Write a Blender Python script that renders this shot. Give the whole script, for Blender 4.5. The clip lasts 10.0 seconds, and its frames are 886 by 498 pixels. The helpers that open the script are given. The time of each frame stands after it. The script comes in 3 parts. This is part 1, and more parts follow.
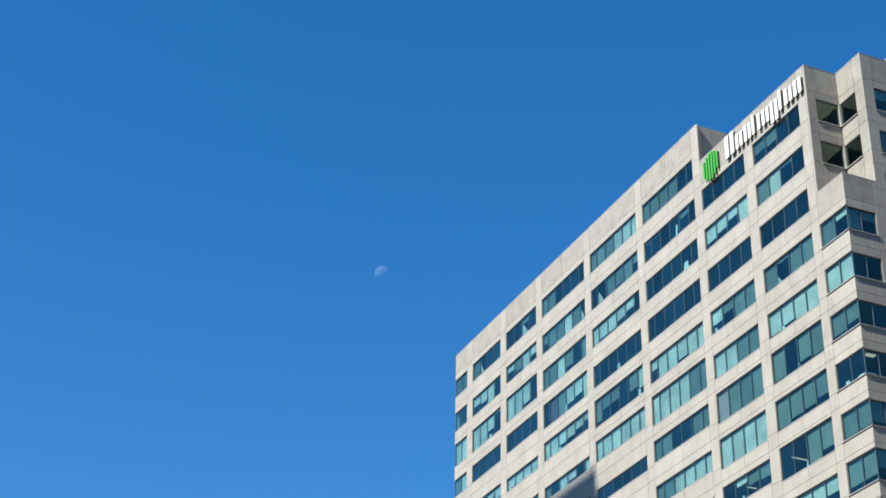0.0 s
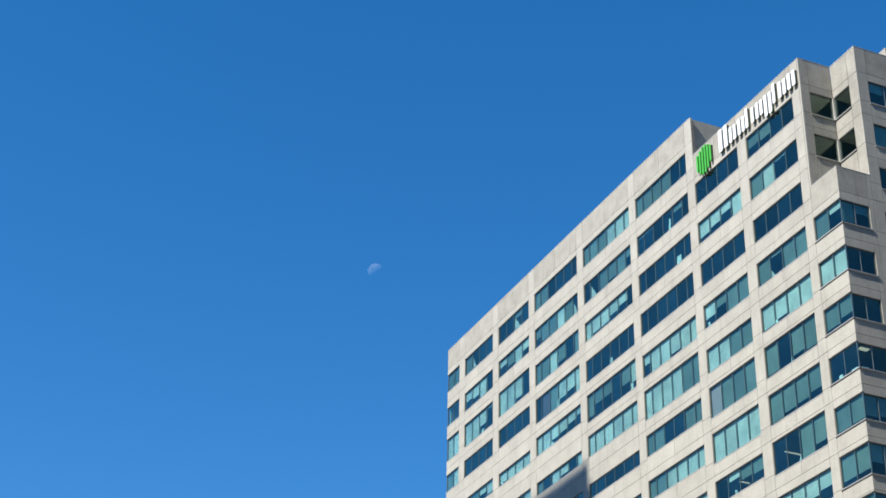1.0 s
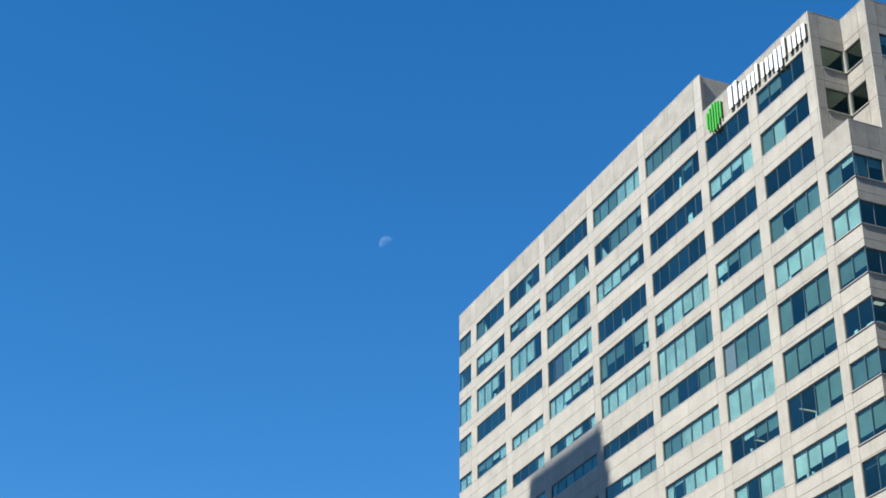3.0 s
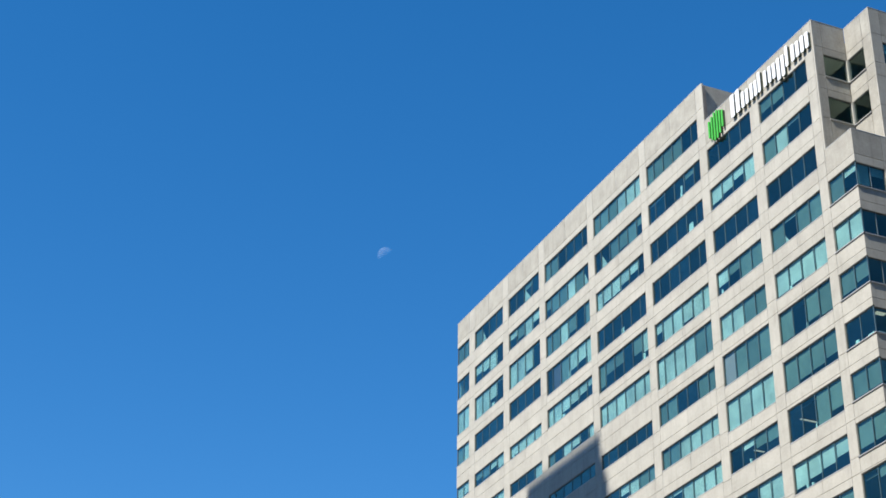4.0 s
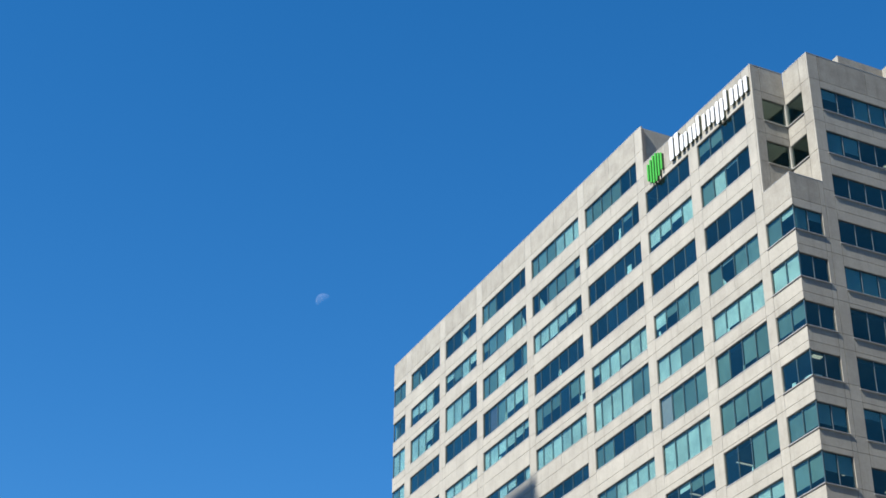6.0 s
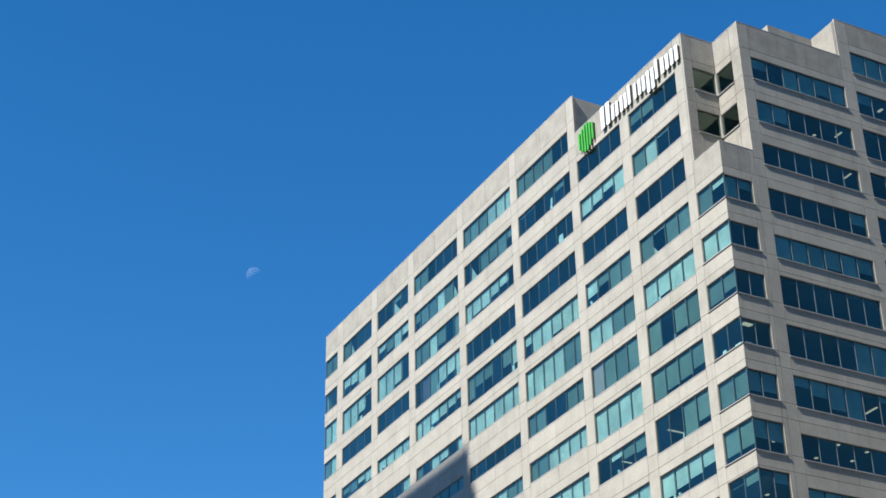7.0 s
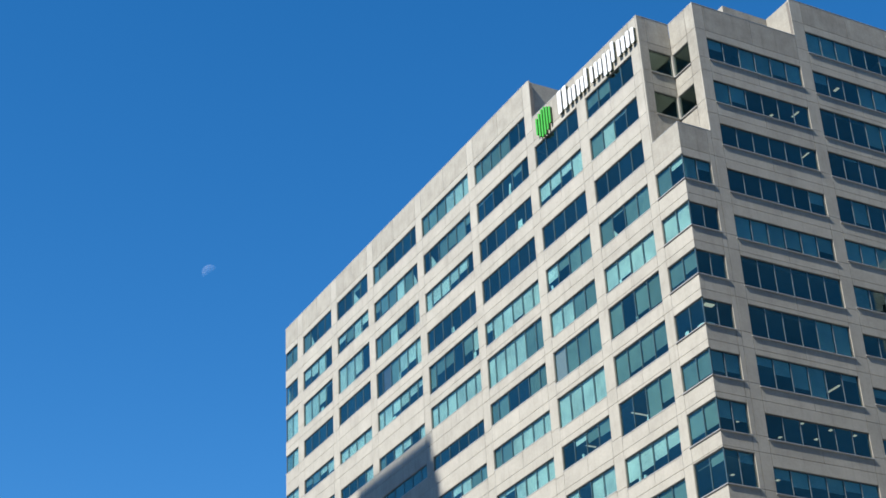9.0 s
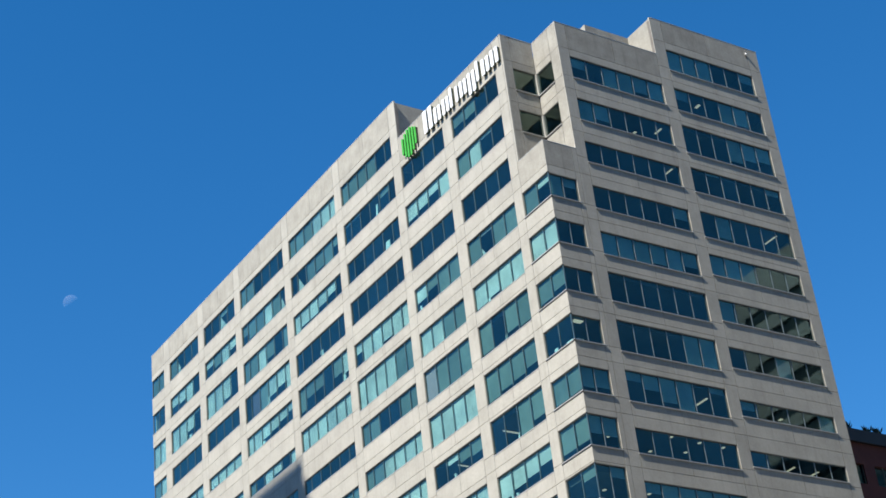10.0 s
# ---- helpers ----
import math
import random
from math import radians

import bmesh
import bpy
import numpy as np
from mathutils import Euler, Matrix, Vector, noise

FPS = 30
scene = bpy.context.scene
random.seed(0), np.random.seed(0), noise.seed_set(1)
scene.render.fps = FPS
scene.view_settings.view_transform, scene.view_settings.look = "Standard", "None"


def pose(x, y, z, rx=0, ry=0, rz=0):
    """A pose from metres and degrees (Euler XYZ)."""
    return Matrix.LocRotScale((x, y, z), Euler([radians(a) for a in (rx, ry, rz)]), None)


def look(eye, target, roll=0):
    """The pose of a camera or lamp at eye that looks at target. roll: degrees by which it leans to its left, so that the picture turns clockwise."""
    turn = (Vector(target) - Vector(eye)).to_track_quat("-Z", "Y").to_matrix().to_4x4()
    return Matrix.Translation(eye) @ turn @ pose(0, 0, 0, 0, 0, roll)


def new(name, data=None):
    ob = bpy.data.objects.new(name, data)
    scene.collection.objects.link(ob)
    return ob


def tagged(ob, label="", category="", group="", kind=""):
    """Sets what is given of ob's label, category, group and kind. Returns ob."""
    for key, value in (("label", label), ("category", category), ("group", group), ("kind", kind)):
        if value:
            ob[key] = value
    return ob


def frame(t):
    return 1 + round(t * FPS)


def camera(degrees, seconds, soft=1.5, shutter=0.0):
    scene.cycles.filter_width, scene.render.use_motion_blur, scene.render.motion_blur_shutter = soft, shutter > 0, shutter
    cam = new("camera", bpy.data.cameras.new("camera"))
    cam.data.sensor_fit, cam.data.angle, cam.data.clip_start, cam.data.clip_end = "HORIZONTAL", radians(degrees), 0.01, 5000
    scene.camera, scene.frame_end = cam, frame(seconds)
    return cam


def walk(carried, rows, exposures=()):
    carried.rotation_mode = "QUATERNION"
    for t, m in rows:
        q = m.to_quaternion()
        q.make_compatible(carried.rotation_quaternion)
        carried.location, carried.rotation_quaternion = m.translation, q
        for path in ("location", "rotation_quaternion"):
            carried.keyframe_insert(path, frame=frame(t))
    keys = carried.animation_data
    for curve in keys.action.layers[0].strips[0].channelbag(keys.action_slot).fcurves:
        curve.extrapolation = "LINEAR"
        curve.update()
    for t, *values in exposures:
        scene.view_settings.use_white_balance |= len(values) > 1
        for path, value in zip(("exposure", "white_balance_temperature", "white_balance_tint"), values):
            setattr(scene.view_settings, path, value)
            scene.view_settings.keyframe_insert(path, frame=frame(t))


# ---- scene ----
cam = camera(28.98, 10.0, soft=1.6)
PATH = [
    (0, (87.676, -70.851, 1.916), (86.0858, -70.1578, 2.9112), 0.96),
    (0.2, (87.552, -70.771, 1.913), (85.9643, -70.0768, 2.9125), 0.97),
    (0.5, (87.365, -70.651, 1.909), (85.7745, -69.9536, 2.9012), 0.98),
    (1, (87.056, -70.449, 1.900), (85.4678, -69.7484, 2.8929), 0.98),
    (1.5, (86.753, -70.244, 1.888), (85.1668, -69.5428, 2.8841), 0.71),
    (1.7, (86.631, -70.163, 1.881), (85.0405, -69.4670, 2.8749), 0.50),
    (1.8, (86.569, -70.122, 1.878), (84.9762, -69.4323, 2.8707), 0.39),
    (2, (86.447, -70.041, 1.871), (84.8520, -69.3561, 2.8642), 0.18),
    (2.2, (86.315, -69.965, 1.864), (84.7190, -69.2801, 2.8546), 0.13),
    (2.3, (86.250, -69.928, 1.860), (84.6491, -69.2420, 2.8442), 0.10),
    (2.4, (86.184, -69.890, 1.857), (84.5777, -69.2009, 2.8291), 0.08),
    (2.5, (86.118, -69.852, 1.853), (84.5060, -69.1608, 2.8145), 0.05),
    (2.7, (85.974, -69.784, 1.846), (84.3639, -69.0892, 2.8078), -0.01),
    (3.8, (85.101, -69.484, 1.807), (83.4981, -68.7897, 2.7807), 0.95),
    (4, (84.951, -69.436, 1.798), (83.3493, -68.7412, 2.7746), 0.73),
    (4.3, (84.754, -69.363, 1.783), (83.1561, -68.6677, 2.7639), 0.56),
    (4.5, (84.623, -69.315, 1.773), (83.0220, -68.6191, 2.7492), 0.44),
    (4.7, (84.528, -69.262, 1.760), (82.9198, -68.5630, 2.7212), 0.59),
    (5, (84.386, -69.183, 1.740), (82.7823, -68.4760, 2.7038), 0.81),
    (5.2, (84.309, -69.129, 1.725), (82.7126, -68.4126, 2.6934), 0.74),
    (6.3, (83.907, -68.859, 1.648), (82.3768, -68.0965, 2.6856), 0.02),
    (6.5, (83.812, -68.821, 1.637), (82.2839, -68.0210, 2.6490), -0.51),
    (6.7, (83.706, -68.790, 1.627), (82.1760, -67.9694, 2.6204), -0.81),
    (6.8, (83.653, -68.774, 1.623), (82.1233, -67.9520, 2.6145), -0.96),
    (7, (83.547, -68.743, 1.613), (82.0232, -67.9169, 2.6102), -1.26),
    (7.5, (83.289, -68.688, 1.593), (81.7692, -67.8609, 2.5955), -2.08),
    (7.7, (83.204, -68.673, 1.585), (81.6907, -67.8387, 2.5917), -2.57),
    (7.8, (83.162, -68.665, 1.581), (81.6522, -67.8250, 2.5885), -2.81),
    (8, (83.077, -68.650, 1.573), (81.5780, -67.7816, 2.5731), -3.30),
    (8.2, (82.996, -68.638, 1.567), (81.4955, -67.7554, 2.5516), -3.38),
    (8.3, (82.955, -68.633, 1.564), (81.4553, -67.7469, 2.5468), -3.42),
    (8.5, (82.874, -68.621, 1.558), (81.3775, -67.7315, 2.5425), -3.50),
    (8.8, (82.728, -68.602, 1.555), (81.2315, -67.7129, 2.5401), -3.35),
    (9, (82.630, -68.590, 1.553), (81.1269, -67.7168, 2.5418), -3.25),
    (9.2, (82.511, -68.576, 1.555), (81.0006, -67.7209, 2.5494), -3.43),
    (9.3, (82.451, -68.568, 1.556), (80.9437, -67.7170, 2.5573), -3.51),
    (9.5, (82.332, -68.554, 1.558), (80.8321, -67.7046, 2.5727), -3.69),
    (9.6, (82.267, -68.547, 1.560), (80.7755, -67.6813, 2.5726), -4.15),
    (9.7, (82.203, -68.539, 1.562), (80.7260, -67.6480, 2.5745), -4.61),
    (9.9, (82.071, -68.524, 1.567), (80.6366, -67.5585, 2.5713), -6.11),
    (10, (82.005, -68.516, 1.569), (80.5943, -67.5128, 2.5702), -6.90),
]
walk(cam, [(t, look(eye, target, roll)) for t, eye, target, roll in PATH])

# ---- light ----
LEAN, RISE = 0.185, 1.1
SUN = Vector((LEAN, -1.0, RISE)).normalized()
world = bpy.data.worlds.new("world")
scene.world = world
world.use_nodes = True
wn = world.node_tree.nodes
sky = wn.new("ShaderNodeTexSky")
sky.sky_type = "NISHITA"
sky.sun_disc = False
sky.sun_elevation = math.asin(SUN.z)
sky.sun_rotation = math.atan2(SUN.x, SUN.y)
sky.altitude = 200
sky.air_density = 1.0
sky.dust_density = 0.0
sky.ozone_density = 4.0
wn["Background"].inputs["Strength"].default_value = 0.0785
deep = wn.new("ShaderNodeHueSaturation")
deep.inputs["Hue"].default_value = 0.5005
deep.inputs["Saturation"].default_value = 1.32
deep.inputs["Value"].default_value = 1.37
world.node_tree.links.new(sky.outputs[0], deep.inputs["Color"])
world.node_tree.links.new(deep.outputs[0], wn["Background"].inputs["Color"])
sun = new("sun", bpy.data.lights.new("sun", "SUN"))
sun.data.energy = 5.0
sun.data.angle = radians(0.53)
sun.data.color = (1.0, 0.965, 0.91)
sun.matrix_world = look(SUN * 300, (0, 0, 0))
scene.view_settings.exposure = 0.72


# ---- materials ----
def material(name, rough=0.7, metal=0.0):
    m = bpy.data.materials.new(name)
    m.use_nodes = True
    b = m.node_tree.nodes["Principled BSDF"]
    b.inputs["Roughness"].default_value = rough
    b.inputs["Metallic"].default_value = metal
    return m, m.node_tree.nodes, m.node_tree.links, b


def mottled(name, dark, light, scale=0.4, fine=14.0, rough=0.8, bump=0.25, vary=0.06, streak=0.0, metal=0.0):
    """Two scales of noise between two colours, fine grain, run-off streaks and a change from piece to piece."""
    m, n, k, b = material(name, rough, metal)
    pos = n.new("ShaderNodeNewGeometry")
    big = n.new("ShaderNodeTexNoise")
    big.inputs["Scale"].default_value = scale
    big.inputs["Detail"].default_value = 6
    big.inputs["Roughness"].default_value = 0.65
    small = n.new("ShaderNodeTexNoise")
    small.inputs["Scale"].default_value = fine
    small.inputs["Detail"].default_value = 3
    k.new(pos.outputs["Position"], big.inputs["Vector"])
    k.new(pos.outputs["Position"], small.inputs["Vector"])
    add = n.new("ShaderNodeMath")
    add.operation = "MULTIPLY_ADD"
    add.inputs[1].default_value = 0.35
    k.new(small.outputs[0], add.inputs[0])
    k.new(big.outputs[0], add.inputs[2])
    ramp = n.new("ShaderNodeValToRGB")
    ramp.color_ramp.elements[0].position, ramp.color_ramp.elements[0].color = 0.42, (*dark, 1)
    ramp.color_ramp.elements[1].position, ramp.color_ramp.elements[1].color = 0.92, (*light, 1)
    k.new(add.outputs[0], ramp.inputs[0])
    colour = ramp.outputs[0]
    if streak:
        stretch = n.new("ShaderNodeMapping")
        stretch.inputs["Scale"].default_value = (2.2, 2.2, 0.16)
        k.new(pos.outputs["Position"], stretch.inputs[0])
        runs = n.new("ShaderNodeTexNoise")
        runs.inputs["Scale"].default_value = 1.0
        runs.inputs["Detail"].default_value = 5
        k.new(stretch.outputs[0], runs.inputs["Vector"])
        lift = n.new("ShaderNodeMapRange")
        lift.inputs["From Min"].default_value, lift.inputs["From Max"].default_value = 0.52, 0.78
        lift.inputs["To Min"].default_value, lift.inputs["To Max"].default_value = 1.0, 1.0 - streak
        k.new(runs.outputs[0], lift.inputs["Value"])
        mul = n.new("ShaderNodeMix")
        mul.data_type, mul.blend_type = "RGBA", "MULTIPLY"
        mul.inputs["Factor"].default_value = 1.0
        k.new(colour, mul.inputs["A"])
        k.new(lift.outputs[0], mul.inputs["B"])
        colour = mul.outputs["Result"]
    if vary:
        info = n.new("ShaderNodeObjectInfo")
        span = n.new("ShaderNodeMapRange")
        span.inputs["To Min"].default_value, span.inputs["To Max"].default_value = 1 - vary, 1 + vary
        k.new(info.outputs["Random"], span.inputs["Value"])
        hsv = n.new("ShaderNodeHueSaturation")
        k.new(span.outputs[0], hsv.inputs["Value"])
        k.new(colour, hsv.inputs["Color"])
        colour = hsv.outputs[0]
    k.new(colour, b.inputs["Base Color"])
    bmp = n.new("ShaderNodeBump")
    bmp.inputs["Strength"].default_value = bump
    bmp.inputs["Distance"].default_value = 0.02
    k.new(small.outputs[0], bmp.inputs["Height"])
    k.new(bmp.outputs[0], b.inputs["Normal"])
    return m


def tinted_glass(name, tint, gloss):
    m, n, k, b = material(name, 0.03)
    n.remove(b)
    clear = n.new("ShaderNodeBsdfTransparent")
    clear.inputs[0].default_value = (*tint, 1)
    shine = n.new("ShaderNodeBsdfGlossy")
    shine.inputs["Roughness"].default_value = 0.02
    wave = n.new("ShaderNodeTexNoise")
    wave.inputs["Scale"].default_value = 0.5
    pos = n.new("ShaderNodeNewGeometry")
    k.new(pos.outputs["Position"], wave.inputs["Vector"])
    bmp = n.new("ShaderNodeBump")
    bmp.inputs["Strength"].default_value = 0.01
    bmp.inputs["Distance"].default_value = 0.1
    k.new(wave.outputs[0], bmp.inputs["Height"])
    k.new(bmp.outputs[0], shine.inputs["Normal"])
    facing = n.new("ShaderNodeLayerWeight")
    facing.inputs["Blend"].default_value = 0.5
    steep = n.new("ShaderNodeMath")
    steep.operation = "POWER"
    steep.inputs[1].default_value = 4.0
    k.new(facing.outputs["Facing"], steep.inputs[0])
    lift = n.new("ShaderNodeMath")
    lift.operation = "MULTIPLY_ADD"
    lift.use_clamp = True
    lift.inputs[1].default_value = 1.1
    lift.inputs[2].default_value = gloss
    k.new(steep.outputs[0], lift.inputs[0])
    own = n.new("ShaderNodeObjectInfo")
    span = n.new("ShaderNodeMapRange")
    span.inputs["To Min"].default_value, span.inputs["To Max"].default_value = 0.82, 1.18
    k.new(own.outputs["Random"], span.inputs["Value"])
    shade = n.new("ShaderNodeHueSaturation")
    shade.inputs["Color"].default_value = (0.86, 1.0, 0.87, 1)
    k.new(span.outputs[0], shade.inputs["Value"])
    k.new(shade.outputs[0], shine.inputs["Color"])
    mix = n.new("ShaderNodeMixShader")
    k.new(lift.outputs[0], mix.inputs[0])
    k.new(clear.outputs[0], mix.inputs[1])
    k.new(shine.outputs[0], mix.inputs[2])
    k.new(mix.outputs[0], n["Material Output"].inputs[0])
    return m


CONCRETE = mottled("precast_concrete", (0.322, 0.302, 0.253), (0.446, 0.419, 0.354), 0.45, 5, 0.85, 0.3, 0.04, 0.14)
# Parapet and stepped-wall stains; the darker colour also paints the notch's lower light.
WEATHERED_DIM = mottled("weathered_dim_concrete", (0.26, 0.241, 0.2), (0.4, 0.376, 0.315), 0.7, 6, 0.88, 0.35, 0.05, 0.2)
NEIGHBOUR = mottled("grey_stone_cladding", (0.2, 0.22, 0.24), (0.32, 0.345, 0.37), 0.2, 3, 0.8, 0.2, 0.05, 0.1)
JOINT = mottled("joint_sealant", (0.14, 0.125, 0.105), (0.21, 0.19, 0.165), 1.0, 12, 0.9, 0.1, 0)
GLASS = tinted_glass("teal_glass", (0.725, 0.868, 0.855), 0.042)
FRAME = mottled("bronze_frame", (0.095, 0.10, 0.092), (0.14, 0.145, 0.13), 1.5, 30, 0.5, 0.05, 0, 0, 0.15)
MULLION = mottled("grey_mullion", (0.17, 0.21, 0.22), (0.24, 0.28, 0.29), 1.5, 30, 0.45, 0.05, 0, 0, 0.5)
THINBAR = mottled("teal_mullion", (0.07, 0.12, 0.135), (0.1, 0.16, 0.175), 1.5, 30, 0.45, 0.05, 0, 0, 0.4)
SILL = mottled("sill_metal", (0.38, 0.37, 0.345), (0.5, 0.485, 0.455), 0.8, 20, 0.5, 0.05, 0.05, 0, 0.3)
# Broad light and dark blotches also paint soft reflections into the cloth's colour.
BLIND = mottled("pale_blind", (0.4, 0.375, 0.36), (0.84, 0.78, 0.75), 0.4, 5, 0.8, 0.1, 0.12)
SHADE = mottled("grey_blind", (0.13, 0.15, 0.14), (0.23, 0.25, 0.235), 0.5, 8, 0.8, 0.1, 0.22)
# Brighter, bluer copy of the grey cloth; its colour carries the side's cool light.
SKYTINT_CLOTH = mottled("sky_tinted_blind", (0.26, 0.36, 0.42), (0.46, 0.6, 0.66), 0.4, 5, 0.8, 0.1, 0.15)
LILAC = mottled("lilac_blind", (0.42, 0.27, 0.285), (0.52, 0.35, 0.365), 0.6, 8, 0.8, 0.1, 0)
VIOLET = mottled("violet_blind", (0.11, 0.07, 0.11), (0.17, 0.11, 0.16), 0.6, 8, 0.8, 0.1, 0)
TANCLOTH = mottled("tan_blind", (0.35, 0.24, 0.17), (0.5, 0.36, 0.26), 0.7, 8, 0.8, 0.1, 0.2)
INSIDE = mottled("office_interior", (0.10, 0.10, 0.10), (0.18, 0.175, 0.17), 0.3, 6, 0.9, 0.1, 0.15)
DARKGLASS = mottled("dark_glazing", (0.02, 0.03, 0.035), (0.04, 0.055, 0.06), 0.5, 6, 0.15, 0.02, 0)
ROOFING = mottled("roof_gravel", (0.22, 0.21, 0.19), (0.36, 0.34, 0.31), 0.3, 20, 0.95, 0.5, 0)
# Ground colour raised above asphalt so it bounces warm light into the shade.
BOUNCE_GROUND = mottled("light_bounce_ground", (0.13, 0.125, 0.115), (0.23, 0.22, 0.205), 0.05, 12, 0.9, 0.3, 0)
PAVING = mottled("paving", (0.24, 0.23, 0.21), (0.36, 0.34, 0.31), 0.3, 12, 0.85, 0.3, 0)
BRICK = mottled("brown_brick", (0.085, 0.02, 0.015), (0.13, 0.033, 0.024), 0.5, 8, 0.85, 0.3, 0.08)
DARKMETAL = mottled("dark_cornice", (0.012, 0.009, 0.009), (0.022, 0.017, 0.016), 0.6, 10, 0.6, 0.1, 0)
LEAF = mottled("leaf", (0.015, 0.03, 0.02), (0.04, 0.06, 0.035), 1, 8, 0.6, 0.1, 0.2)
SIGNWHITE = mottled("white_acrylic", (0.8, 0.8, 0.78), (0.88, 0.88, 0.86), 0.8, 10, 0.35, 0.02, 0)
SIGNGREEN = mottled("green_acrylic", (0.06, 0.42, 0.04), (0.1, 0.52, 0.07), 0.8, 10, 0.35, 0.02, 0)
SIGNSIDE = mottled("sign_return_shade", (0.03, 0.05, 0.03), (0.05, 0.07, 0.045), 0.8, 10, 0.5, 0.02, 0)
MOONROCK = mottled("moon_rock", (0.028, 0.0275, 0.029), (0.059, 0.058, 0.061), 0.06, 0.3, 1.0, 0.0, 0)
MOONROCK.node_tree.nodes["Principled BSDF"].inputs["Specular IOR Level"].default_value = 0.0
TUBE, *_, tb = material("lamp_tube", 0.5)
tb.inputs["Emission Color"].default_value = (1.0, 0.78, 0.58, 1)
tb.inputs["Emission Strength"].default_value = 0.38

mo = MOONROCK.node_tree
veil = mo.nodes.new("ShaderNodeAddShader")
thin = mo.nodes.new("ShaderNodeBsdfTransparent")
mo.links.new(thin.outputs[0], veil.inputs[0])
mo.links.new(mo.nodes["Principled BSDF"].outputs[0], veil.inputs[1])
mo.links.new(veil.outputs[0], mo.nodes["Material Output"].inputs[0])


# ---- mesh helpers ----
def box(bm, lo, hi):
    x0, x1 = sorted((lo[0], hi[0]))
    y0, y1 = sorted((lo[1], hi[1]))
    z0, z1 = sorted((lo[2], hi[2]))
    v = [bm.verts.new(p) for p in ((x0, y0, z0), (x1, y0, z0), (x1, y1, z0), (x0, y1, z0), (x0, y0, z1), (x1, y0, z1), (x1, y1, z1), (x0, y1, z1))]
    for f in ((0, 3, 2, 1), (4, 5, 6, 7), (0, 1, 5, 4), (1, 2, 6, 5), (2, 3, 7, 6), (3, 0, 4, 7)):
        bm.faces.new([v[i] for i in f])


def part(name, bm, mat, parent=None, label="", kind=""):
    """One mesh object from a bmesh, under its thing or part."""
    me = bpy.data.meshes.new(name)
    bm.to_mesh(me)
    bm.free()
    me.materials.append(mat)
    ob = new(name, me)
    ob.parent = parent
    return tagged(ob, label, kind=kind)


def thing(name, label, category, group="", kind="", at=(0, 0, 0)):
    ob = new(name)
    ob.location = at
    ob.empty_display_size = 0.5
    return tagged(ob, label, category, group, kind)


# A facade frame: u runs along the wall, d outwards, z up.
def front(u, d, z):
    return (u, -d, z)


def flank(u, d, z):
    return (d, u, z)


def notch_side(u, d, z):
    return (NX + d, u, z)


def notch_back(u, d, z):
    return (u, NY - d, z)


def fbox(bm, f, u0, u1, d0, d1, z0, z1):
    box(bm, f(u0, d0, z0), f(u1, d1, z1))


# ---- plan of the tower ----
NX, NY = -3.2, 3.06
LEFT, DEEP = -70.7, 25.12
TOP_LOW, TOP_HIGH, TOP_FLANK, TOP_CORNER = 83.55, 87.55, 87.32, 71.5
PITCH, SILL1 = 3.945, 82.38
STEP_X, STEP_Y, INNER_X, INNER_Y = -19.3, 13.47, -3.05, 8.93
LAST = 12


def sill_z(r):
    return SILL1 - PITCH * (r - 1)


# bays: facade, name, from, to, pane edges between, first row, top of wall
def even(a, b, n):
    return [a + (b - a) * i / n for i in range(n + 1)]


def ended(a, b):
    e = 1.15
    return [a, *even(a + e, b - e, 4), b]


BAYS = [
    (front, "c0", LEFT, -67.59, even(LEFT, -67.59, 2), 1),
    (front, "c1", -66.18, -59.18, even(-66.18, -59.18, 4), 1),
    (front, "c2", -57.82, -50.79, even(-57.82, -50.79, 4), 1),
    (front, "c3", -49.52, -40.45, ended(-49.52, -40.45), 1),
    (front, "c4", -39.22, -30.27, ended(-39.22, -30.27), 1),
    (front, "c5", -29.08, -20.25, ended(-29.08, -20.25), 1),
    (front, "c6", -19.06, -12.42, even(-19.06, -12.42, 4), 2),
    (front, "c7", -11.12, -4.43, even(-11.12, -4.43, 4), 2),
    (front, "ck", -3.39, 0.0, even(-3.39, 0, 2), 5),
    (flank, "ckr", 0.0, 2.63, even(0, 2.63, 2), 5),
    (flank, "b1", 4.06, 13.32, even(4.06, 13.32, 6), 2),
    (flank, "b2", 14.52, 23.94, even(14.52, 23.94, 6), 1),
]
